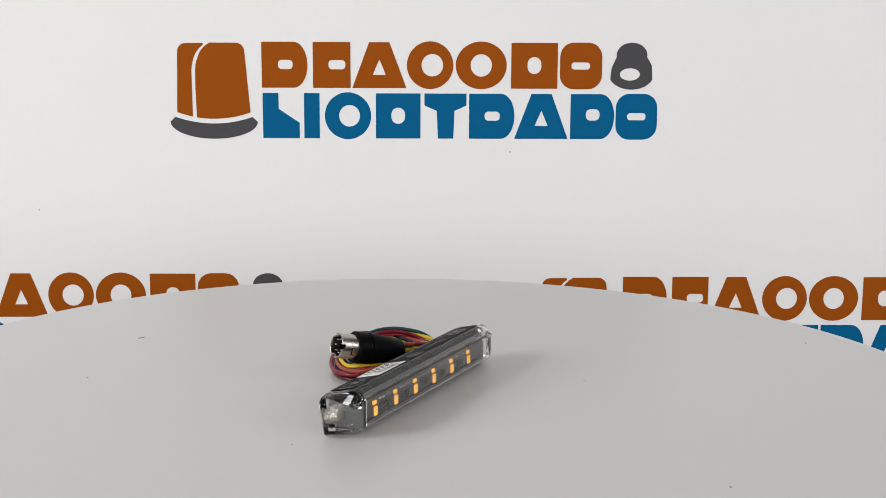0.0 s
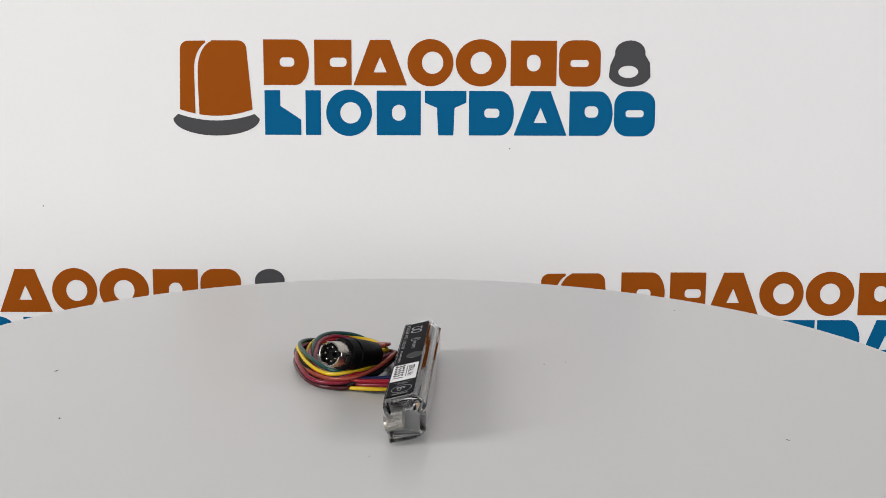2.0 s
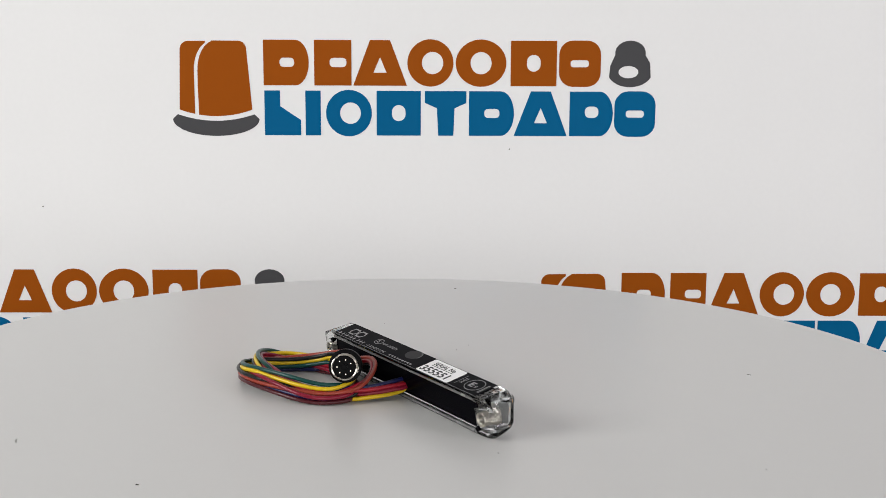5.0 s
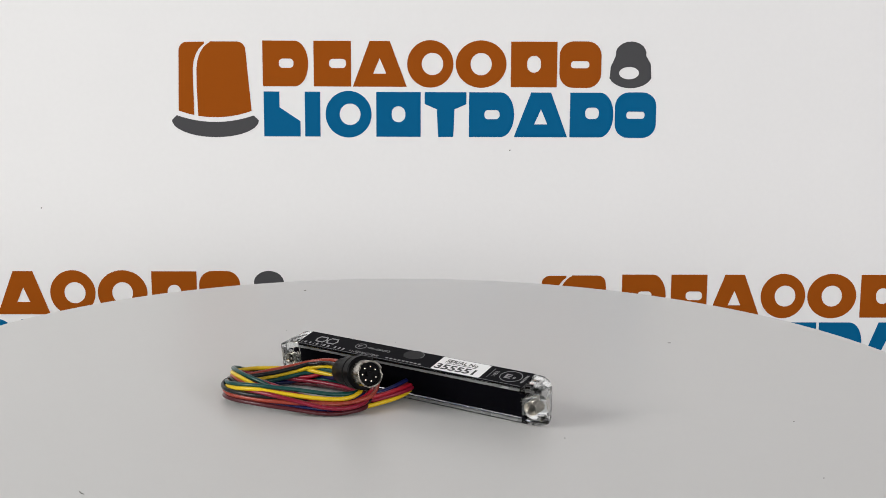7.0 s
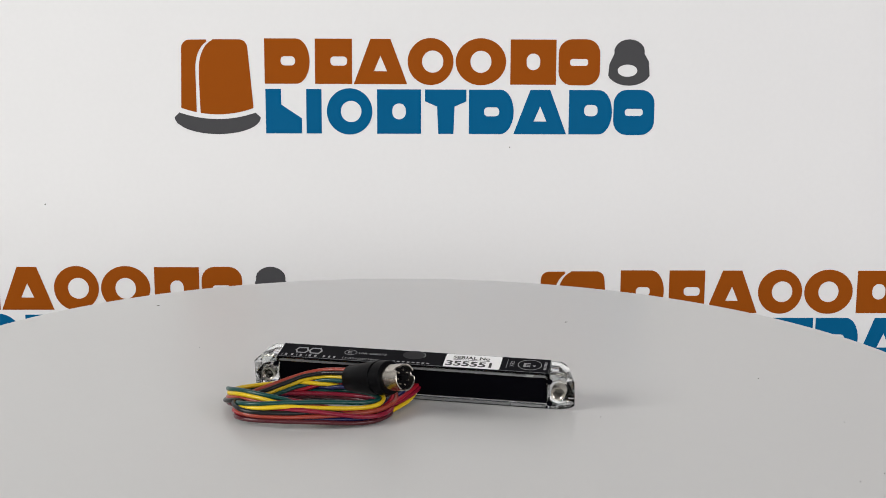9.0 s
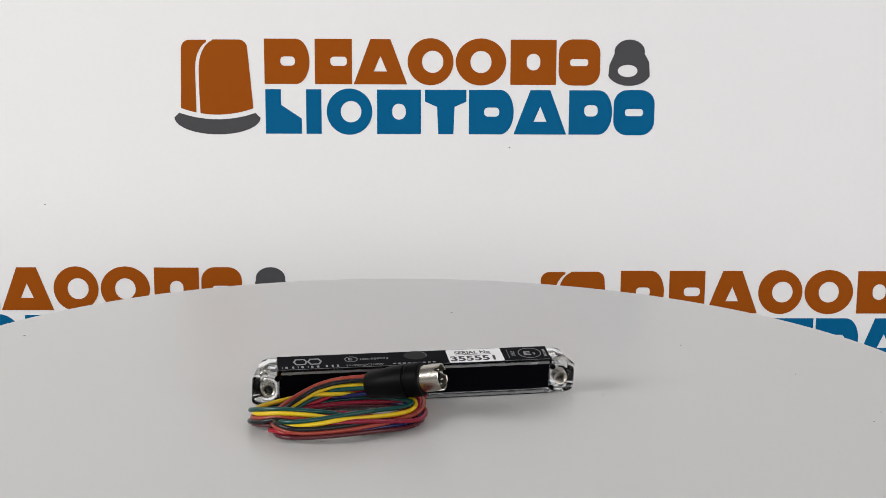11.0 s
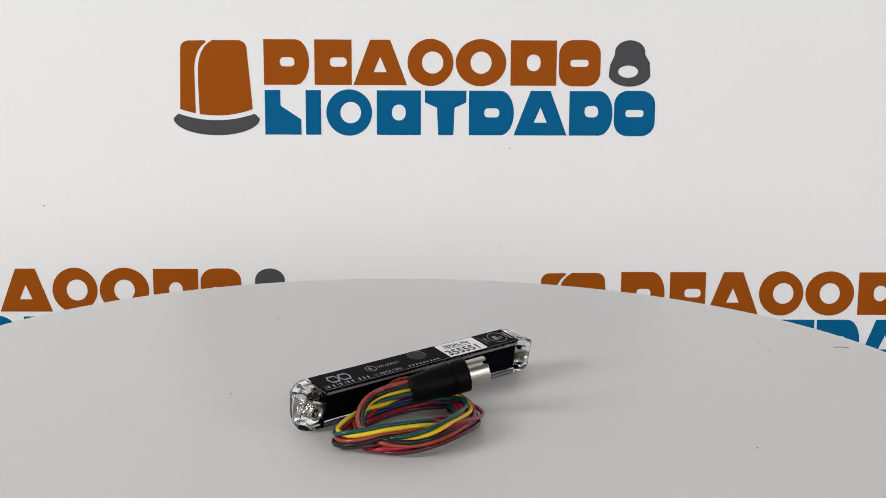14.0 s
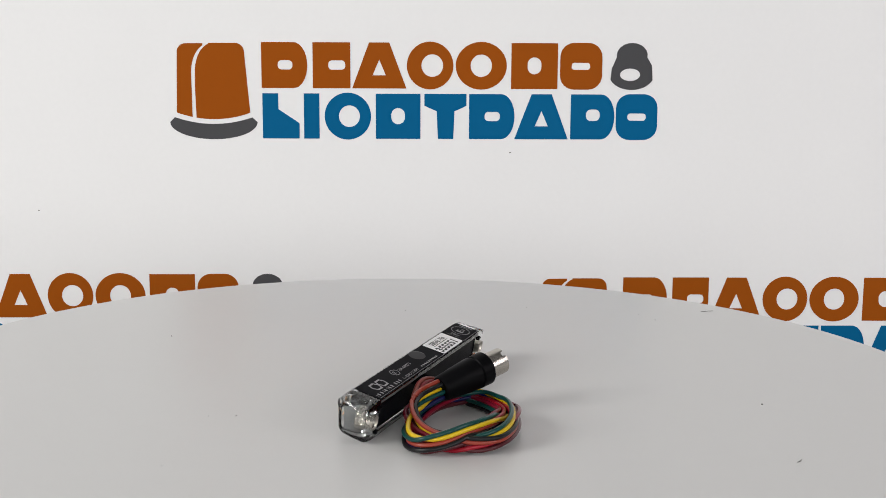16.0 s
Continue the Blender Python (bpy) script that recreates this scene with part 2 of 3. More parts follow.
def print_emblem(ox, oz):
    """One emblem: a dome on a base and two rows of plain shapes; origin at the first row's upper left corner."""
    # dome in two panels, and its curved base
    left = arc(-48.5, -6.5, 5.5, 5.5, 180, 90, 8) + [(-37.5, -0.9)] + arc(-33, -20, 12.2, 19.1, 112, 180, 10) + arc(-31.3, 19.1, 68.7, 68.7, 258.5, 249.8, 4)
    printed("emblem_dome", left, INK_ORANGE, ox, oz)
    right = [(-33.6, -0.7)] + arc(-16.5, -6.2, 5.5, 5.5, 90, 8, 8) + arc(-31.3, 19.1, 68.7, 68.7, 290.1, 260.7, 12) + [(-42.9, -30)] + arc(-31, -20, 11.8, 19.3, 180, 104, 10)
    printed("emblem_dome", right, INK_ORANGE, ox, oz)
    crest = arc(-31.4, 22.1, 74.8, 74.8, 250.5, 289.5, 16) + arc(-31.3, -51.5, 28.2, 11.1, 0, -180, 28)
    printed("emblem_base", crest, INK_GREY, ox, oz)
    r0, r1 = -29.4, 0.0
    q0, q1 = -62.0, -32.8
    blk = lambda a, b, c, d: [(a, c), (b, c), (b, d), (a, d)]

    def slot(a, b, c, d):
        return [rounded(a, b, c, d, (d - c) * 0.42)]

    def trapezoid(a, b, c, d, top):
        m = (a + b) / 2
        return [(a, c), (b, c), (m + top, d), (m - top, d)]

    printed("printed_block", dee(0, 29.5, r0, r1), INK_ORANGE, ox, oz, slot(10.5, 20, -17.5, -11.5))
    printed("printed_block", blk(33, 57.2, r0, r1), INK_ORANGE, ox, oz, slot(43, 54, -17.5, -11.5))
    printed("printed_block", trapezoid(58.3, 93.3, r0, r1, 6.5), INK_ORANGE, ox, oz, [[(71.5, -21), (80.1, -21), (75.8, -11)]])
    printed("printed_ring", ellipse(108.6, -14.6, 15, 15.3), INK_ORANGE, ox, oz, [ellipse(110, -14.6, 7, 7.2)])
    printed("printed_ring", ellipse(141.6, -14.6, 16.5, 15.3), INK_ORANGE, ox, oz, [ellipse(141.6, -14.6, 6.9, 7.2)])
    printed("printed_block", blk(161, 191, r0, r1), INK_ORANGE, ox, oz, slot(171.5, 180.5, -20, -9))
    printed("printed_block", rounded(192.6, 219.8, r0 - 0.3, r1 + 0.3, 9), INK_ORANGE, ox, oz, slot(200, 212, -17, -12.4))
    printed("printed_ring", arc(239, -20, 14.5, 9.8, -160, -20, 12) + [(252, -14)] + arc(239, -7.5, 10, 7.9, -10, 190, 12) + [(226, -16)], INK_GREY, ox, oz, [ellipse(238, -20, 6.5, 4)])
    printed("printed_block", [(0.3, q0), (24, q0), (24, -52), (10.5, -43), (10.5, q1), (0.3, q1)], INK_BLUE, ox, oz)
    printed("printed_block", blk(27, 37, q0, q1), INK_BLUE, ox, oz)
    printed("printed_ring", ellipse(55.4, -47.4, 15, 15.2), INK_BLUE, ox, oz, [ellipse(56.4, -47.4, 6.8, 7)])
    printed("printed_block", blk(73.5, 102.4, q0, q1), INK_BLUE, ox, oz, slot(83.5, 92.4, -52.5, -42))
    printed("printed_block", [(105, q1), (105, -40.5), (113, -44), (113.8, q0), (123.8, q0), (124.5, -44), (132.2, -40.5), (132.2, q1)], INK_BLUE, ox, oz)
    printed("printed_block", dee(134, 163.5, q0, q1), INK_BLUE, ox, oz, slot(144, 154, -50.3, -44.3))
    printed("printed_block", trapezoid(163.5, 198.4, q0, q1, 6.5), INK_BLUE, ox, oz, [[(176.7, -53.6), (185.3, -53.6), (181, -43.6)]])
    printed("printed_block", dee(200, 228.5, q0, q1), INK_BLUE, ox, oz, slot(210, 219, -50, -42.5))
    printed("printed_block", rounded(229.5, 256.5, q0 - 0.3, q1 + 0.3, 9), INK_BLUE, ox, oz, slot(237, 249, -49.7, -45))


for ox, oz in ((-0.1, 0.1157), (0.1375, -0.0382), (-0.3375, -0.0365)):
    print_emblem(ox, oz)


# ---- light bar ----
def light_bar():
    bar = new("light_bar")
    tagged(bar, "clear plastic warning light bar, black label, coiled wire lead", "light bar")
    return bar


bar = light_bar()
HALF = 0.0602
# cross-section, rear to front
SECTION = [(-3.31, 0.25), (-3.54, 1.65), (-2.55, 1.72), (-4.25, 11.9), (-5.26, 11.97), (-5.45, 13.1), (-5.5, 13.5), (-5.2, 13.65), (4.2, 16.03), (4.5, 16.1), (5.3, 15.85), (6.5, 15.2), (7.3, 14.5), (7.7, 14.1), (7.6, 13.95), (8.4, 13.2), (8.6, 13.1), (9.15, 12.9), (9.2, 12.6), (8.85, 12.35), (8.86, 12.1), (9.0, 4.1), (8.97, 3.8), (8.55, 2.9), (7.7, 2.0), (6.4, 1.4), (2.0, 0.7), (-2.8, 0.0)]


def loft(bm, stations, section, shape):
    """Skin of closed rings: shape(x, u, z) gives a ring's point."""
    rings = [[bm.verts.new(Vector(shape(x, u, z)) * MM) for u, z in section] for x in stations]
    faces, n = [], len(section)
    for a, b in zip(rings, rings[1:]):
        faces += [bm.faces.new((a[k], a[(k + 1) % n], b[(k + 1) % n], b[k])) for k in range(n)]
    faces += [bm.faces.new(rings[0]), bm.faces.new(rings[-1])]
    bmesh.ops.recalc_face_normals(bm, faces=faces)
    return faces


def housing():
    """Solid clear ends, a hollow lens along the middle and faceted voids in both ends."""
    bm = bmesh.new()
    r = 7.0

    def skin(x, u, z):
        if abs(x) > 50.3 and u < -2 and 1.7 < z < 11.95:  # the recess for the potting ends here
            u = -3.267 - 0.1667 * z
        d = max(0.0, r - (60.2 - abs(x)))
        inset = r - math.sqrt(max(0.0, r * r - d * d))
        fz, fu = 1 - (1.1 if z > 7 else 0.6) * inset / 15.5, 1 - 0.5 * inset / 12.5
        taper = max(0.0, (abs(x) - 51.0) / 9.2) * 4.2 * max(0.0, (u + 1.0) / 10.0)
        return math.copysign(abs(x) - taper, x), 1.5 + (u - 1.5) * fu, 7.0 + (z - 7.0) * fz

    loft(bm, [-60.2, -60.0, -59.4, -58.4, -57.0, -55.0, -52.5, -51.0, -50.4, -50.2, 0, 50.2, 50.4, 51.0, 52.5, 55.0, 57.0, 58.4, 59.4, 60.0, 60.2], SECTION, skin)
    hollow = loft(bm, [-49.8, 49.8], [(4.0, 2.5), (7.2, 2.9), (7.7, 3.8), (7.75, 12.0), (7.9, 12.5), (6.6, 14.0), (4.0, 13.7)], lambda x, u, z: (x, u, z))
    # voids above and below the round boss that holds each insert
    boss = lambda x: math.sqrt(max(0.0, 3.7 ** 2 - (abs(x) - 54.4) ** 2))
    for s in (-1, 1):
        steps = [s * (51.3 + 0.58 * k) for k in range(11)]
        end = lambda x, u: 1 - 0.055 * max(0.0, abs(x) - 54.0) - 0.012 * u * max(0.0, abs(x) - 54.0)
        hollow += loft(bm, steps, [(-2.6, 0.0), (3.0, 0.0), (6.3, 0.1), (6.6, 0.6), (5.4, 1.0), (-2.9, 0.8)],
                       lambda x, u, z: (x - math.copysign(0.25 * max(0.0, u - 3), x), u, 6.9 + boss(x) + 0.2 + z * max(0.6, 7.2 * end(x, u) - boss(x))))
        hollow += loft(bm, steps, [(-2.0, 0.0), (5.6, 0.15), (6.4, 0.5), (6.2, 1.0), (-2.2, 1.0)],
                       lambda x, u, z: (x - math.copysign(0.25 * max(0.0, u - 3), x), u, 6.0 - boss(x) - (1 - z) * max(0.5, 4.3 * end(x, u) - boss(x))))
    bmesh.ops.reverse_faces(bm, faces=hollow)
    inside = set(hollow)
    curved = [f not in inside and any(abs(v.co.x) > 50.3 * MM for v in f.verts) for f in bm.faces]
    me = bpy.data.meshes.new("housing")
    bm.to_mesh(me)
    bm.free()
    me.materials.append(CLEAR)
    me.set_sharp_from_angle(angle=radians(24))
    me.polygons.foreach_set("use_smooth", curved)
    ob = new("housing", me)
    ob.parent = bar
    return tagged(ob, "clear moulded polycarbonate lens housing")


housing()
# rear face plane: from lower edge to upper edge
REAR_TILT = math.degrees(math.atan2(2.2, 13.2))
rear = pose(0, -4.4 * MM, 6.8 * MM, 90 + REAR_TILT, 0, 0)
part("potting", box(-50.2 * MM, 50.2 * MM, -4.95 * MM, 4.95 * MM, -8.2 * MM, -0.8 * MM, 0.0003, rear), POTTING, bar, "gloss black potting compound")
part("rear_rim", box(-50.0 * MM, 50.0 * MM, -6.5 * MM, -5.25 * MM, -0.5 * MM, 0.05 * MM, 0.0002, rear), FROSTED, bar, "frosted clear plastic rim")
part("rear_rim", box(-50.0 * MM, 50.0 * MM, 5.3 * MM, 6.3 * MM, -0.4 * MM, 0.05 * MM, 0.0002, rear), FROSTED, bar, "frosted clear plastic rim")
# top film and print
TOP = pose(0, 0.0, 15.04 * MM) @ pose(0, 0, 0, 14.3)


def on_top(h, x=0.0, y=0.0, turn=0.0):
    return TOP @ pose(x * MM, y * MM, h * MM, 0, 0, turn)


film = part("top_film", slab([(x * MM, y * MM) for x, y in [(-50.6, -5.6), (50.6, -5.6), (50.6, 4.55), (-50.6, 4.55)]], 0.0, 0.00015, (), on_top(0)), STICKER, bar, "satin black printed film", smooth=0)


def film_mark(name, outline, mat=SILVER_PRINT, holes=(), h=0.15, x=0.0, y=0.0, turn=0.0, parent=None):
    s = lambda loop: [(a * MM, b * MM) for a, b in loop]
    return part(name, slab(s(outline), 0, 0.00003, [s(q) for q in holes], on_top(h, x, y, turn)), mat, parent or film, smooth=0)


def line(x0, x1, y0, y1):
    return [(x0, y0), (x1, y0), (x1, y1), (x0, y1)]


for sx in (-1, 1):  # linked loops of the emblem
    c = -39.9 + sx * 2.6
    film_mark("emblem_loop", [(c - 2.7, 0.1), (c - 1.7, 2.2), (c + 1.7, 2.2), (c + 2.7, 0.1), (c + 1.7, -2.1), (c - 1.7, -2.1)], holes=[[(c - 2.0, 0.1), (c - 1.35, 1.5), (c + 1.35, 1.5), (c + 2.0, 0.1), (c + 1.35, -1.4), (c - 1.35, -1.4)]])
for a, b in ((-49.4, -49.0), (-48.2, -46.6), (-45.8, -44.4), (-43.7, -43.3), (-42.5, -40.9), (-40.1, -39.7), (-39.0, -37.4), (-36.9, -35.3), (-33.6, -32.2), (-31.5, -30.2), (-29.6, -28.2)):
    film_mark("name_bar", line(a, a + 0.55 * (b - a), -4.35, -2.95))
film_mark("approval_ring", ellipse(-23.9, 0.6, 2.4, 1.9), holes=[ellipse(-23.9, 0.6, 2.15, 1.65)])
lettering("approval_mark", "E", 1.6 * MM, 1.4 * MM, SILVER_PRINT, film, on_top(0.19, -24.2, 0.6), 0.01)
lettering("approval_code", "10R-058273", 1.3 * MM, 10.4 * MM, SILVER_PRINT, film, on_top(0.19, -15.4, 0.4), 0.005)
lettering("rating_text", "11-32VDC/18W", 1.3 * MM, 13.6 * MM, SILVER_PRINT, film, on_top(0.19, -19.2, -3.8), 0.005)
for k in range(9):
    film_mark("address_bar", line(-9.0 + k * 1.85, -8.0 + k * 1.85, -4.2, -3.45))
film_mark("moulding_plug", ellipse(0.1, 1.6, 4.3, 3.1), material("worn_grey_black_film", (0.014, 0.014, 0.016), 0.42, vary=0.1, grain=1500, spec=0.1))
# pale crescent paints the bright gleam on the plug's right edge
film_mark("plug_edge_gleam", arc(0.1, 1.6, 4.4, 3.2, -25, 80, 14) + arc(0.1, 1.6, 4.0, 2.9, 80, -25, 14), FROSTED, h=0.19)
film_mark("rating_frame", line(35.0, 35.15, -3.4, 3.0))
lettering("type_code", "XB2", 1.5 * MM, 3.8 * MM, SILVER_PRINT, film, on_top(0.19, 36.9, -0.2, 90), 0.005)
film_mark("approval_ring", ellipse(43.4, -0.1, 4.4, 3.7), holes=[ellipse(43.4, -0.1, 4.15, 3.45)])
lettering("approval_mark", "E", 2.9 * MM, 2.6 * MM, SILVER_PRINT, film, on_top(0.19, 42.4, -0.3), 0.03)
lettering("approval_mark", "9", 1.6 * MM, 1.1 * MM, SILVER_PRINT, film, on_top(0.19, 45.0, -0.8), 0.02)
for k in range(6):
    film_mark("code_bar", line(48.6, 49.6, -3.0 + k * 0.95, -2.4 + k * 0.95))
film_mark("border_line", line(-50.0, 50.0, -5.25, -5.13))

serial = part("serial_label", slab([(a * MM, b * MM) for a, b in rounded(12.0, 32.8, -5.05, 4.2, 0.6)], 0.0, 0.00012, (), on_top(0.16)), PAPER, bar, "white paper serial label", smooth=0)
lettering("serial_heading", "SERIAL No", 2.2 * MM, 13.6 * MM, BLACK_PRINT, serial, on_top(0.3, 21.7, 1.9), 0.03)
lettering("serial_number", "355551", 3.7 * MM, 17.0 * MM, BLACK_PRINT, serial, on_top(0.3, 21.2, -2.5), 0.03)
film_mark("serial_underline", line(15.0, 28.6, 0.1, 0.38), BLACK_PRINT, h=0.29, parent=serial)

# circuit board and diodes inside the lens
board = part("circuit_board", box(-49.5 * MM, 49.5 * MM, 4.2 * MM, 4.9 * MM, 3.1 * MM, 13.4 * MM, 0.0002), BOARD, bar)
# added black plate, keeps the chips' glow from showing at the rear
part("glow_blocker", box(-50.1 * MM, 50.1 * MM, 3.3 * MM, 3.9 * MM, 1.75 * MM, 13.9 * MM), POTTING, board, smooth=0)
# added dark strip, hides the chips' glow from above
part("upper_glow_blocker", box(-49.5 * MM, 49.5 * MM, 4.2 * MM, 6.3 * MM, 13.3 * MM, 13.55 * MM), BOARD, board, smooth=0)
for sx in (-1, 1):
    # added plate: blocks the chips' glow, its grey brightens the clear end
    part("end_glow_blocker", box((sx * 50.55 - 0.2) * MM, (sx * 50.55 + 0.2) * MM, -3.0 * MM, 6.2 * MM, 2.6 * MM, 9.6 * MM), FROSTED, board, smooth=0)
    # added black plate for the dark upper part seen through the end
    part("end_dark_plate", box((sx * 50.55 - 0.2) * MM, (sx * 50.55 + 0.2) * MM, -3.2 * MM, 5.6 * MM, 9.65 * MM, 13.2 * MM), POTTING, board, smooth=0)
part("lower_strip", box(-49.5 * MM, 49.5 * MM, 4.9 * MM, 6.3 * MM, 3.3 * MM, 3.7 * MM), POTTING, board, smooth=0)
for k in range(6):
    x = -37.5 + 15.4 * k
    part("diode", box((x - 1.5) * MM, (x + 1.5) * MM, 4.9 * MM, 5.6 * MM, 3.4 * MM, 7.0 * MM, 0.0002), SOLDER, board)
    part("phosphor", box((x - 1.25) * MM, (x + 1.25) * MM, 5.6 * MM, 5.85 * MM, 3.6 * MM, 6.8 * MM, 0.0001), CHIP, board, "amber phosphor chip")
    # no second chip: a block imitates the lens's image of the one below
    part("chip_reflection", box((x - 1.05) * MM, (x + 1.05) * MM, 4.9 * MM, 5.6 * MM, 7.6 * MM, 8.9 * MM, 0.0001), CHIP, board, "small amber block for the chip's image in the lens")
    for dx, z in ((4.2, 8.2), (6.2, 8.7), (8.6, 8.2), (11.0, 8.4)):
        if k < 5:
            part("resistor", box((x + dx - 0.5) * MM, (x + dx + 0.5) * MM, 4.9 * MM, 5.4 * MM, z * MM, (z + 0.7) * MM, 0.0001), SOLDER, board)
    if k < 5:
        part("controller_chip", box((x + 5.6) * MM, (x + 9.4) * MM, 4.9 * MM, 5.7 * MM, 4.4 * MM, 6.8 * MM, 0.0002), POTTING, board)

def knurled(m):
    """A bush with a knurled outside and a threaded bore."""
    bm = bmesh.new()
    n, rings = 36, []
    outside = [(2.6, 0.2, 0), (2.6, -0.6, 0), (2.3, -0.7, 0)] + [(2.6, -0.9 - 0.55 * k, 0.3 if k % 4 < 3 else 0.0) for k in range(10)]
    bore = [(2.25, 0.1, 0)] + [(2.0 - 0.42 * (k % 2), -0.25 - 0.4 * k, 0) for k in range(13)]
    for i, (r, z, deep) in enumerate([(0.01, -6.2, 0)] + outside[::-1] + bore + [(1.5, -5.8, 0), (0.01, -5.9, 0)]):
        depth = [deep * ((k + i) % 3 == 0) for k in range(n)]
        rings.append([bm.verts.new((MM * (r - depth[k]) * math.cos(2 * math.pi * k / n), MM * (r - depth[k]) * math.sin(2 * math.pi * k / n), MM * z)) for k in range(n)])
    for a, b in zip(rings, rings[1:]):
        for k in range(n):
            bm.faces.new((a[k], a[(k + 1) % n], b[(k + 1) % n], b[k]))
    bm.faces.new(rings[0])
    bm.faces.new(rings[-1])
    bmesh.ops.transform(bm, matrix=m, verts=bm.verts[:])
    return bm


# threaded inserts in both ends
for sx in (-1, 1):
    at = pose(sx * 54.4 * MM, -4.75 * MM, 6.4 * MM, 90 + REAR_TILT)
    part("threaded_insert", knurled(at), NICKEL, bar, "bright threaded metal insert", smooth=20)
    for dz in (-4.2, 4.2):
        # solid black peg paints the dark inside of a locating hole
        part("dark_hole_peg", lathe([(0, -1.2), (0.9, -1.2), (0.9, 0.15), (0, 0.15)], 16, pose(sx * 51.3 * MM, (-4.72 - 0.166 * dz) * MM, (6.5 + dz) * MM, 90 + REAR_TILT) @ Matrix.Diagonal((MM, MM, MM, 1))), POTTING, bar)

# ---- plug ----
PF, PB = Vector((3.8, -29.7, 16.0)) * MM, Vector((-19.9, -15.3, 10.0)) * MM
axis = (PF - PB).normalized()
q = axis.to_track_quat("Z", "Y").to_matrix().to_4x4()
PLUG = Matrix.Translation(PB) @ q @ Matrix.Diagonal((MM, MM, MM, 1))
LEN = (PF - PB).length / MM
S0 = LEN - 7.2
plug = part("plug", lathe([(0, 0), (4.2, 0), (4.7, 0.6), (5.6, 9), (6.0, 14), (6.0, 15.0), (5.55, 15.3), (5.55, 15.9), (6.1, 16.3), (6.1, S0 - 0.5), (5.7, S0), (0, S0)], 40, PLUG), RUBBER, bar, "black moulded plug")


def notched_shell():
    bm = bmesh.new()
    n, rings = 48, []
    for radius, inner in ((4.75, 0), (4.2, 1)):
        low, high = [], []
        for k in range(n):
            a = 2 * math.pi * k / n
            notch = (k % 16) in (0, 1, 2)
            low.append(bm.verts.new((radius * math.cos(a), radius * math.sin(a), S0 - 0.3)))
            high.append(bm.verts.new((radius * math.cos(a), radius * math.sin(a), LEN - (1.5 if notch else 0.0))))
        rings.append((low, high))
    (lo, ho), (li, hi) = rings
    crest = [bm.verts.new(((a.co.x + b.co.x) / 2, (a.co.y + b.co.y) / 2, a.co.z + 0.2)) for a, b in zip(ho, hi)]
    for k in range(n):
        j = (k + 1) % n
        bm.faces.new((lo[k], lo[j], ho[j], ho[k]))
        bm.faces.new((li[k], hi[k], hi[j], li[j]))
        bm.faces.new((ho[k], ho[j], crest[j], crest[k]))
        bm.faces.new((crest[k], crest[j], hi[j], hi[k]))
    bmesh.ops.transform(bm, matrix=PLUG, verts=bm.verts[:])
    return bm


part("shell", notched_shell(), NICKEL, plug, "bright nickel plug shell")
facing = q.inverted().to_3x3() @ Vector((0.3, 0.75, -0.22))
LATCH = PLUG @ pose(0, 0, 0, 0, 0, math.degrees(math.atan2(facing.y, facing.x)) - 90)
part("latch_window", box(-1.5, 1.5, 4.68, 4.79, S0 + 1.7, S0 + 3.1, 0.02, LATCH), RUBBER, plug)
part("latch_tongue", box(-1.1, 1.1, 4.7, 4.95, S0 + 1.9, S0 + 2.7, 0.05, LATCH), NICKEL, plug)
part("insulator", lathe([(0, S0), (4.2, S0), (4.2, LEN - 2.4), (0, LEN - 2.4)], 28, PLUG), RUBBER, plug)
part("key_post", box(-0.9, 0.9, -0.8, 0.8, LEN - 2.5, LEN - 0.9, 0.1, PLUG), RUBBER, plug)
for k in range(7):
    a = radians(30 + k * 50)
    part("contact_pin", lathe([(0, LEN - 2.5), (0.38, LEN - 2.5), (0.38, LEN - 1.1), (0.2, LEN - 0.8), (0, LEN - 0.8)], 10, PLUG @ pose(2.6 * math.cos(a), 2.6 * math.sin(a), 0)), GOLD, plug)

# ---- wires ----
# one and a half turns, from the plug round to the bar
ROUTE = [(-19.5, -16.0, 9.6), (-33.0, -10.2, 7.8), (-45.0, -15.5, 4.6), (-52.9, -25.2, 3.4), (-55.0, -38.2, 4.5), (-49.7, -46.0, 5.3), (-36.2, -47.6, 6.6), (-18.9, -41.6, 6.2), (-9.0, -34.2, 4.4), (-4.2, -25.5, 5.2),
         (-15.5, -14.5, 4.6), (-39.0, -12.8, 3.8), (-59.0, -19.1, 3.0), (-61.8, -30.6, 5.4), (-48.0, -41.1, 7.8), (-29.9, -42.5, 5.6), (-16.8, -38.2, 3.2), (-6.8, -28.5, 2.4), (-0.5, -15.2, 3.3), (1.5, -3.0, 5.0)]


DETOUR = ROUTE[:8] + [(-6.5, -33.0, 3.6), (-1.5, -21.5, 4.0), (-8.5, -10.5, 8.6), (-17.0, -7.0, 11.2), (-29.0, -9.0, 7.4), (-45.0, -13.5, 3.6)] + ROUTE[12:]


def ease(knots, s):
    """Smooth value at s, 0 to 1, along evenly spaced knots."""
    f = s * (len(knots) - 1)
    i = min(int(f), len(knots) - 2)
    u = f - i
    q = [Vector(knots[max(0, min(len(knots) - 1, i + d))]) for d in (-1, 0, 1, 2)]
    return 0.5 * (2 * q[1] + (q[2] - q[0]) * u + (2 * q[0] - 5 * q[1] + 4 * q[2] - q[3]) * u * u + (3 * q[1] - q[0] - 3 * q[2] + q[3]) * u ** 3)


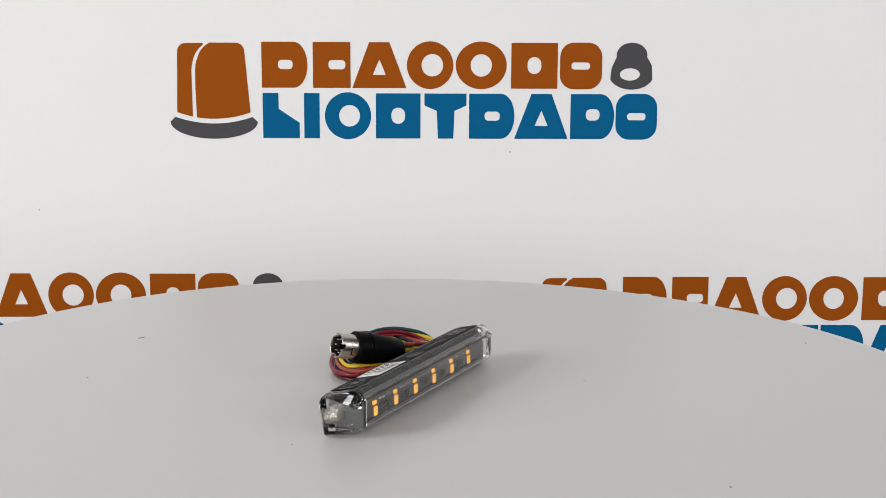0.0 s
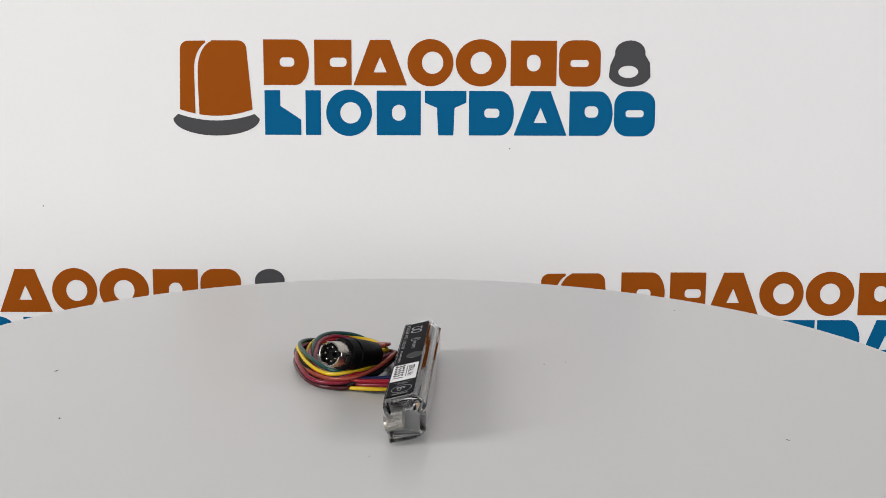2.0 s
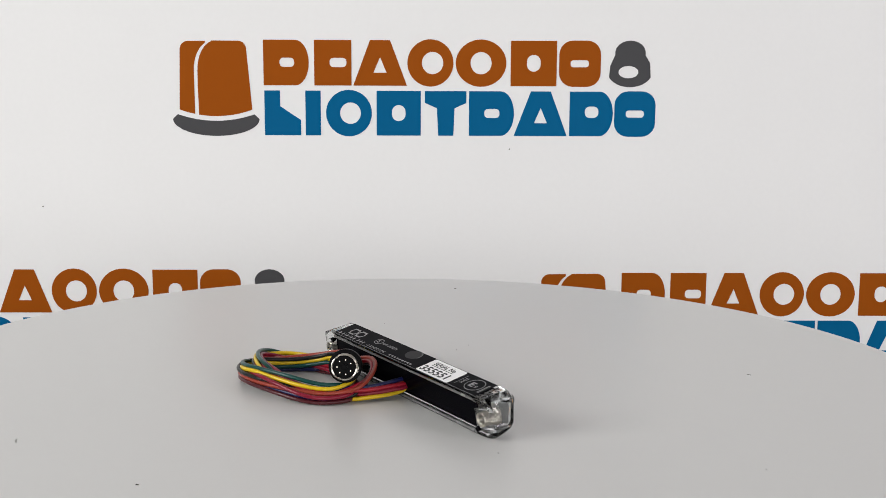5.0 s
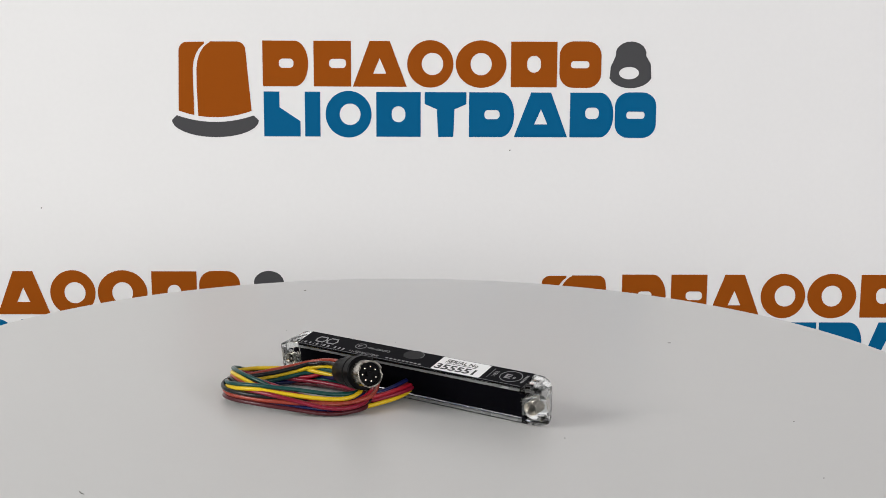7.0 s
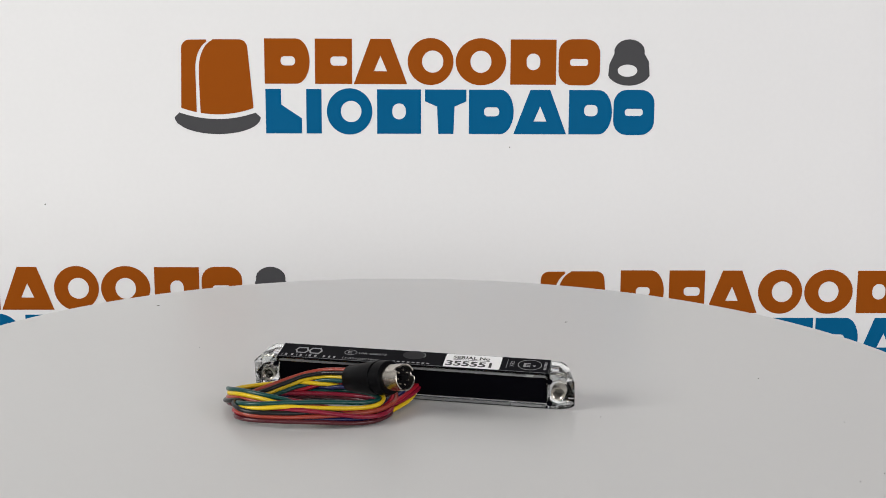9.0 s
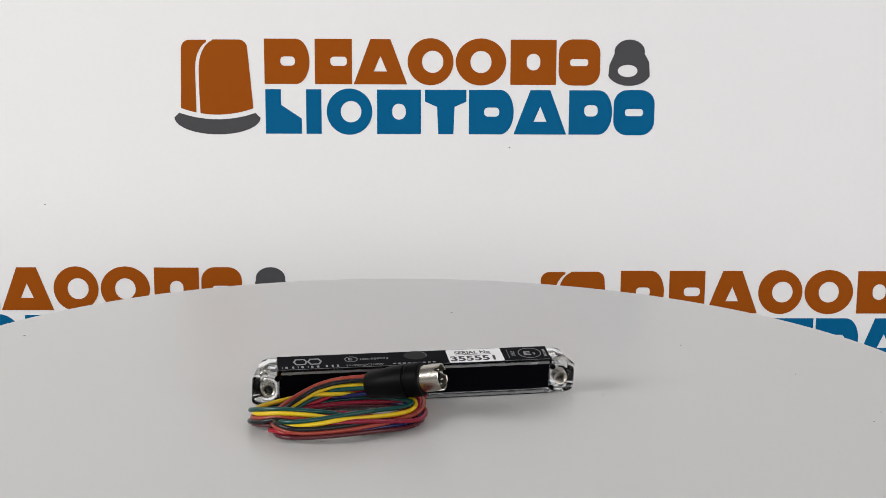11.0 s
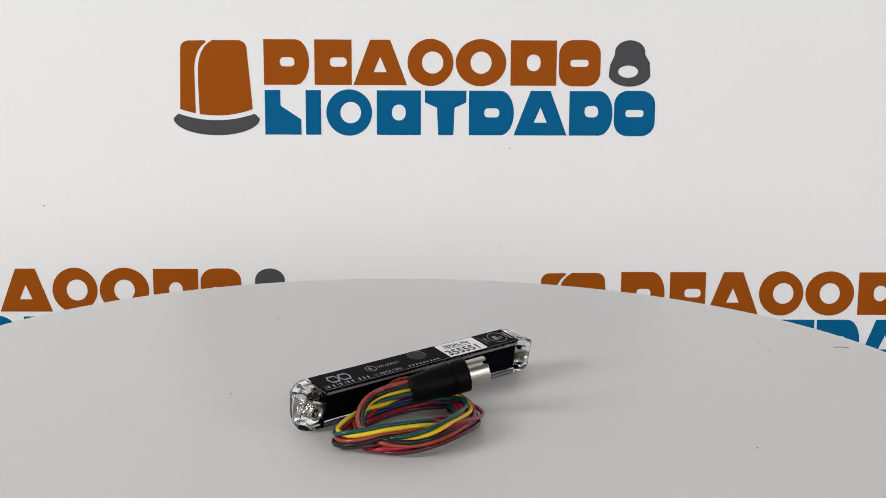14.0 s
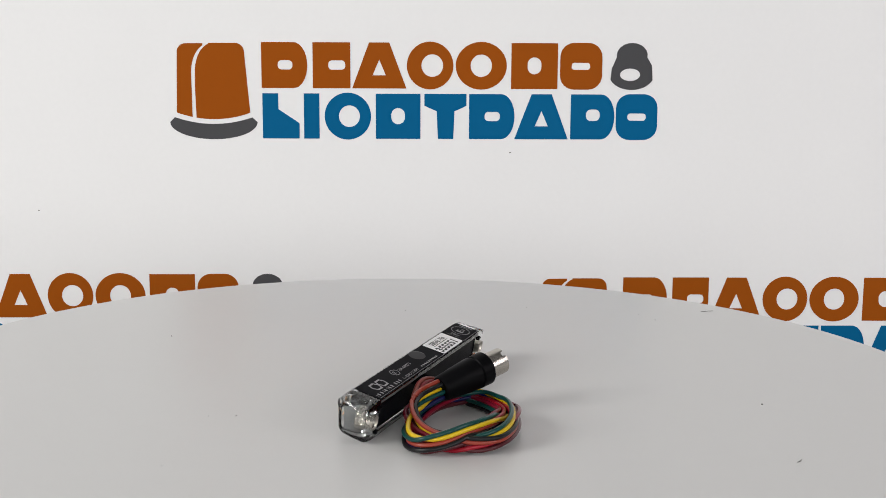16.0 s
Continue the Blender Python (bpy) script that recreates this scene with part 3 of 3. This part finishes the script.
def strand(drift, route):
    """Points of one strand; drift: how far it strays outward and upward, in millimetres, from plug to bar."""
    mid = spline(route, 10)
    n = len(mid)
    path = []
    for i, c in enumerate(mid):
        tan = (mid[min(i + 1, n - 1)] - mid[max(i - 1, 0)]).normalized()
        side = tan.cross(Vector((0, 0, 1))).normalized()
        out, rise = ease(drift, i / (n - 1))
        path.append(c + side * out + side.cross(tan) * rise)
    return np.array([tuple(q) for q in path])


def settle(strands, radius):
    """Push strands apart where they run into one another, keep them above the disc and smooth."""
    owner = np.concatenate([np.full(len(a), k) for k, a in enumerate(strands)])
    place = np.concatenate([np.arange(len(a)) for a in strands])
    other = (owner[:, None] != owner[None]) | (np.abs(place[:, None] - place[None]) > 9)
    ends = np.concatenate([np.arange(len(a)) % (len(a) - 1) == 0 for a in strands])
    pts = np.concatenate(strands)
    for turn in range(45):
        gap = pts[:, None] - pts[None]
        far = np.sqrt((gap ** 2).sum(2)) + 1e-6
        push = np.where(other & (far < 2 * radius), (2 * radius - far) / far, 0.0)
        move = 0.3 * (gap * push[:, :, None]).sum(1)
        size = np.sqrt((move ** 2).sum(1))[:, None] + 1e-9
        move *= np.minimum(1.0, 0.25 / size)
        move[ends] = 0
        pts = pts + move
        soft = pts.copy()
        soft[1:-1] = (pts[:-2] + 4 * pts[1:-1] + pts[2:]) / 6
        same = np.zeros(len(pts), bool)
        same[1:-1] = (owner[:-2] == owner[1:-1]) & (owner[2:] == owner[1:-1])
        pts[same] = soft[same]
        pts[:, 2] = np.maximum(pts[:, 2], radius + 0.05)
    return [pts[owner == k] for k in range(len(strands))]


def wires():
    lead = []

    def wire(col, *drift, route=ROUTE):
        lead.append((col, strand(drift, route)))

    wire("yellow", (0.4, 0.4), (-0.5, 0.2), (0.1, 0.5), (0.0, 0.4), (0.9, 2.6), (0.0, 0.5), (0.6, -0.4), (0.4, -0.9))
    wire("green", (-1.4, -0.2), (-0.5, -1.2), (-0.2, 2.0), (-1.5, 2.2), (1.6, -0.4), (-0.6, 2.2), (-2.2, -0.2), (-1.6, 1.8))
    wire("coral", (1.0, 3.4), (0.2, 1.9), (0.8, -1.9), (0.6, 1.0), (0.6, 0.4), (0.5, -1.1), (-0.9, 0.4), (-0.3, 0.9), route=DETOUR)
    wire("brown", (0.9, -1.1), (1.2, -1.6), (0.6, -3.4), (3.3, -3.6), (-0.2, -1.6), (0.0, -2.6), (-1.4, -0.8), (0.6, -0.8))
    wire("blue", (-0.8, -2.4), (0.3, -2.4), (-0.4, -3.4), (2.4, -2.2), (1.0, -1.2), (-0.7, -2.6), (0.8, 0.8), (-1.0, 2.2))
    wire("red", (1.2, -1.8), (1.4, -2.8), (-0.7, -1.2), (-0.6, 0.2), (-0.6, -0.8), (-1.6, -0.7), (-0.6, 1.8), (0.8, 0.6), route=DETOUR)
    wire("black", (-0.9, 2.6), (-0.6, 1.2), (1.0, -0.9), (-0.8, -1.0), (0.4, -1.2), (0.9, -2.2), (-2.0, -1.0), (-0.8, -0.4), route=DETOUR)
    wire("crimson", (2.6, -1.2), (1.0, -0.8), (-0.9, 0.7), (4.6, -1.5), (-1.3, -0.9), (-1.6, 0.8), (-1.9, 1.4), (1.4, -0.2))
    for (col, _), line_of in zip(lead, settle([a for _, a in lead], 0.74)):
        part("wire", tube(spline([Vector(q) * MM for q in line_of], 2), 0.79 * MM, 12), INSULATION[col], bar, col + " insulated wire", smooth=60)



wires()

# fine grit on the disc
SPIN = 11.585  # degrees a second
BAR_AT = pose(-0.00095, -0.00195, 0.0, 0, 0, -12.33)
for x, y, size, turn, long in ((126.3, 56.4, 0.28, 10, 1), (-47.3, 51.2, 0.28, 70, 1), (70.2, -8.4, 0.25, 0, 1.2), (39.0, -119.8, 0.36, 30, 1.6), (155.0, 6.0, 0.25, 20, 1), (155.0, -56.0, 0.25, 50, 1.5), (-148.8, 115.9, 0.3, 15, 3),
                            (-51.4, 60.0, 0.2, 0, 1), (-102.1, 47.9, 0.18, 40, 1.3), (163.2, -46.2, 0.22, 80, 1), (42.2, 131.3, 0.25, 25, 4)):
    v = BAR_AT @ Vector((x * MM, y * MM, 0))
    grit(disc, v.x, v.y, size * MM, turn, long)


def fibre(x, y, length, turn, bow):
    """A fine dark fibre lying on the disc."""
    m = Matrix.Translation(BAR_AT @ Vector((x * MM, y * MM, 0.00012))) @ pose(0, 0, 0, 0, 0, turn)
    path = [m @ Vector(((k / 8 - 0.5) * length * MM, bow * MM * (1 - (k / 4 - 1) ** 2), 0)) for k in range(9)]
    return part("fibre", tube(path, 0.1 * MM, 6), DUST, disc)


fibre(-20.2, -139.6, 3.2, 150, 0.35)
fibre(181.8, -75.0, 6.5, -62, 0.5)
for x, z in ((-0.247, 0.006), (0.061, 0.045)):  # stray marks on the banner
    part("speck", slab(ellipse(x, z, 0.0005, 0.0004, 10), 0, 0.0002, (), FACE), INK_GREY, banner, smooth=0)

SWAY_X, SWAY_Z = 0.027, 0.12
SWAY = [(0, -13.5), (0.5, -12.6), (1, -7.6), (1.5, -4.5), (2, -4.3), (2.5, -4.9), (3, -4.4), (3.5, -7.9), (4, -11.5), (4.5, -9), (5.25, -3), (6, 3), (6.5, 3.6), (7, -8.8), (7.5, -10.7),
        (8, -3.2), (8.5, 5.2), (9, 0), (9.75, -1), (10.5, -1), (11.5, -0.6), (12, -4.0), (12.5, -4.3), (13, 2.7), (13.5, 3.4), (14, -3.5), (14.5, -4.5), (15, -7.4), (15.5, -11.8), (16, -14.7)]


def motions():
    """The disc turns with the bar on it; the hanging banner sways a little."""
    steps = [0.5 * k for k in range(33)]
    turn = lambda t: pose(0, 0, 0, 0, 0, SPIN * (t - 9.0))
    walk(disc, [(t, turn(t)) for t in steps])
    walk(bar, [(t, turn(t) @ BAR_AT) for t in steps])
    walk(banner, [(t, pose(SWAY_X * d * MM, BANNER_Y + d * MM, SWAY_Z * d * MM, 0, -0.45, 0)) for t, d in SWAY])


motions()
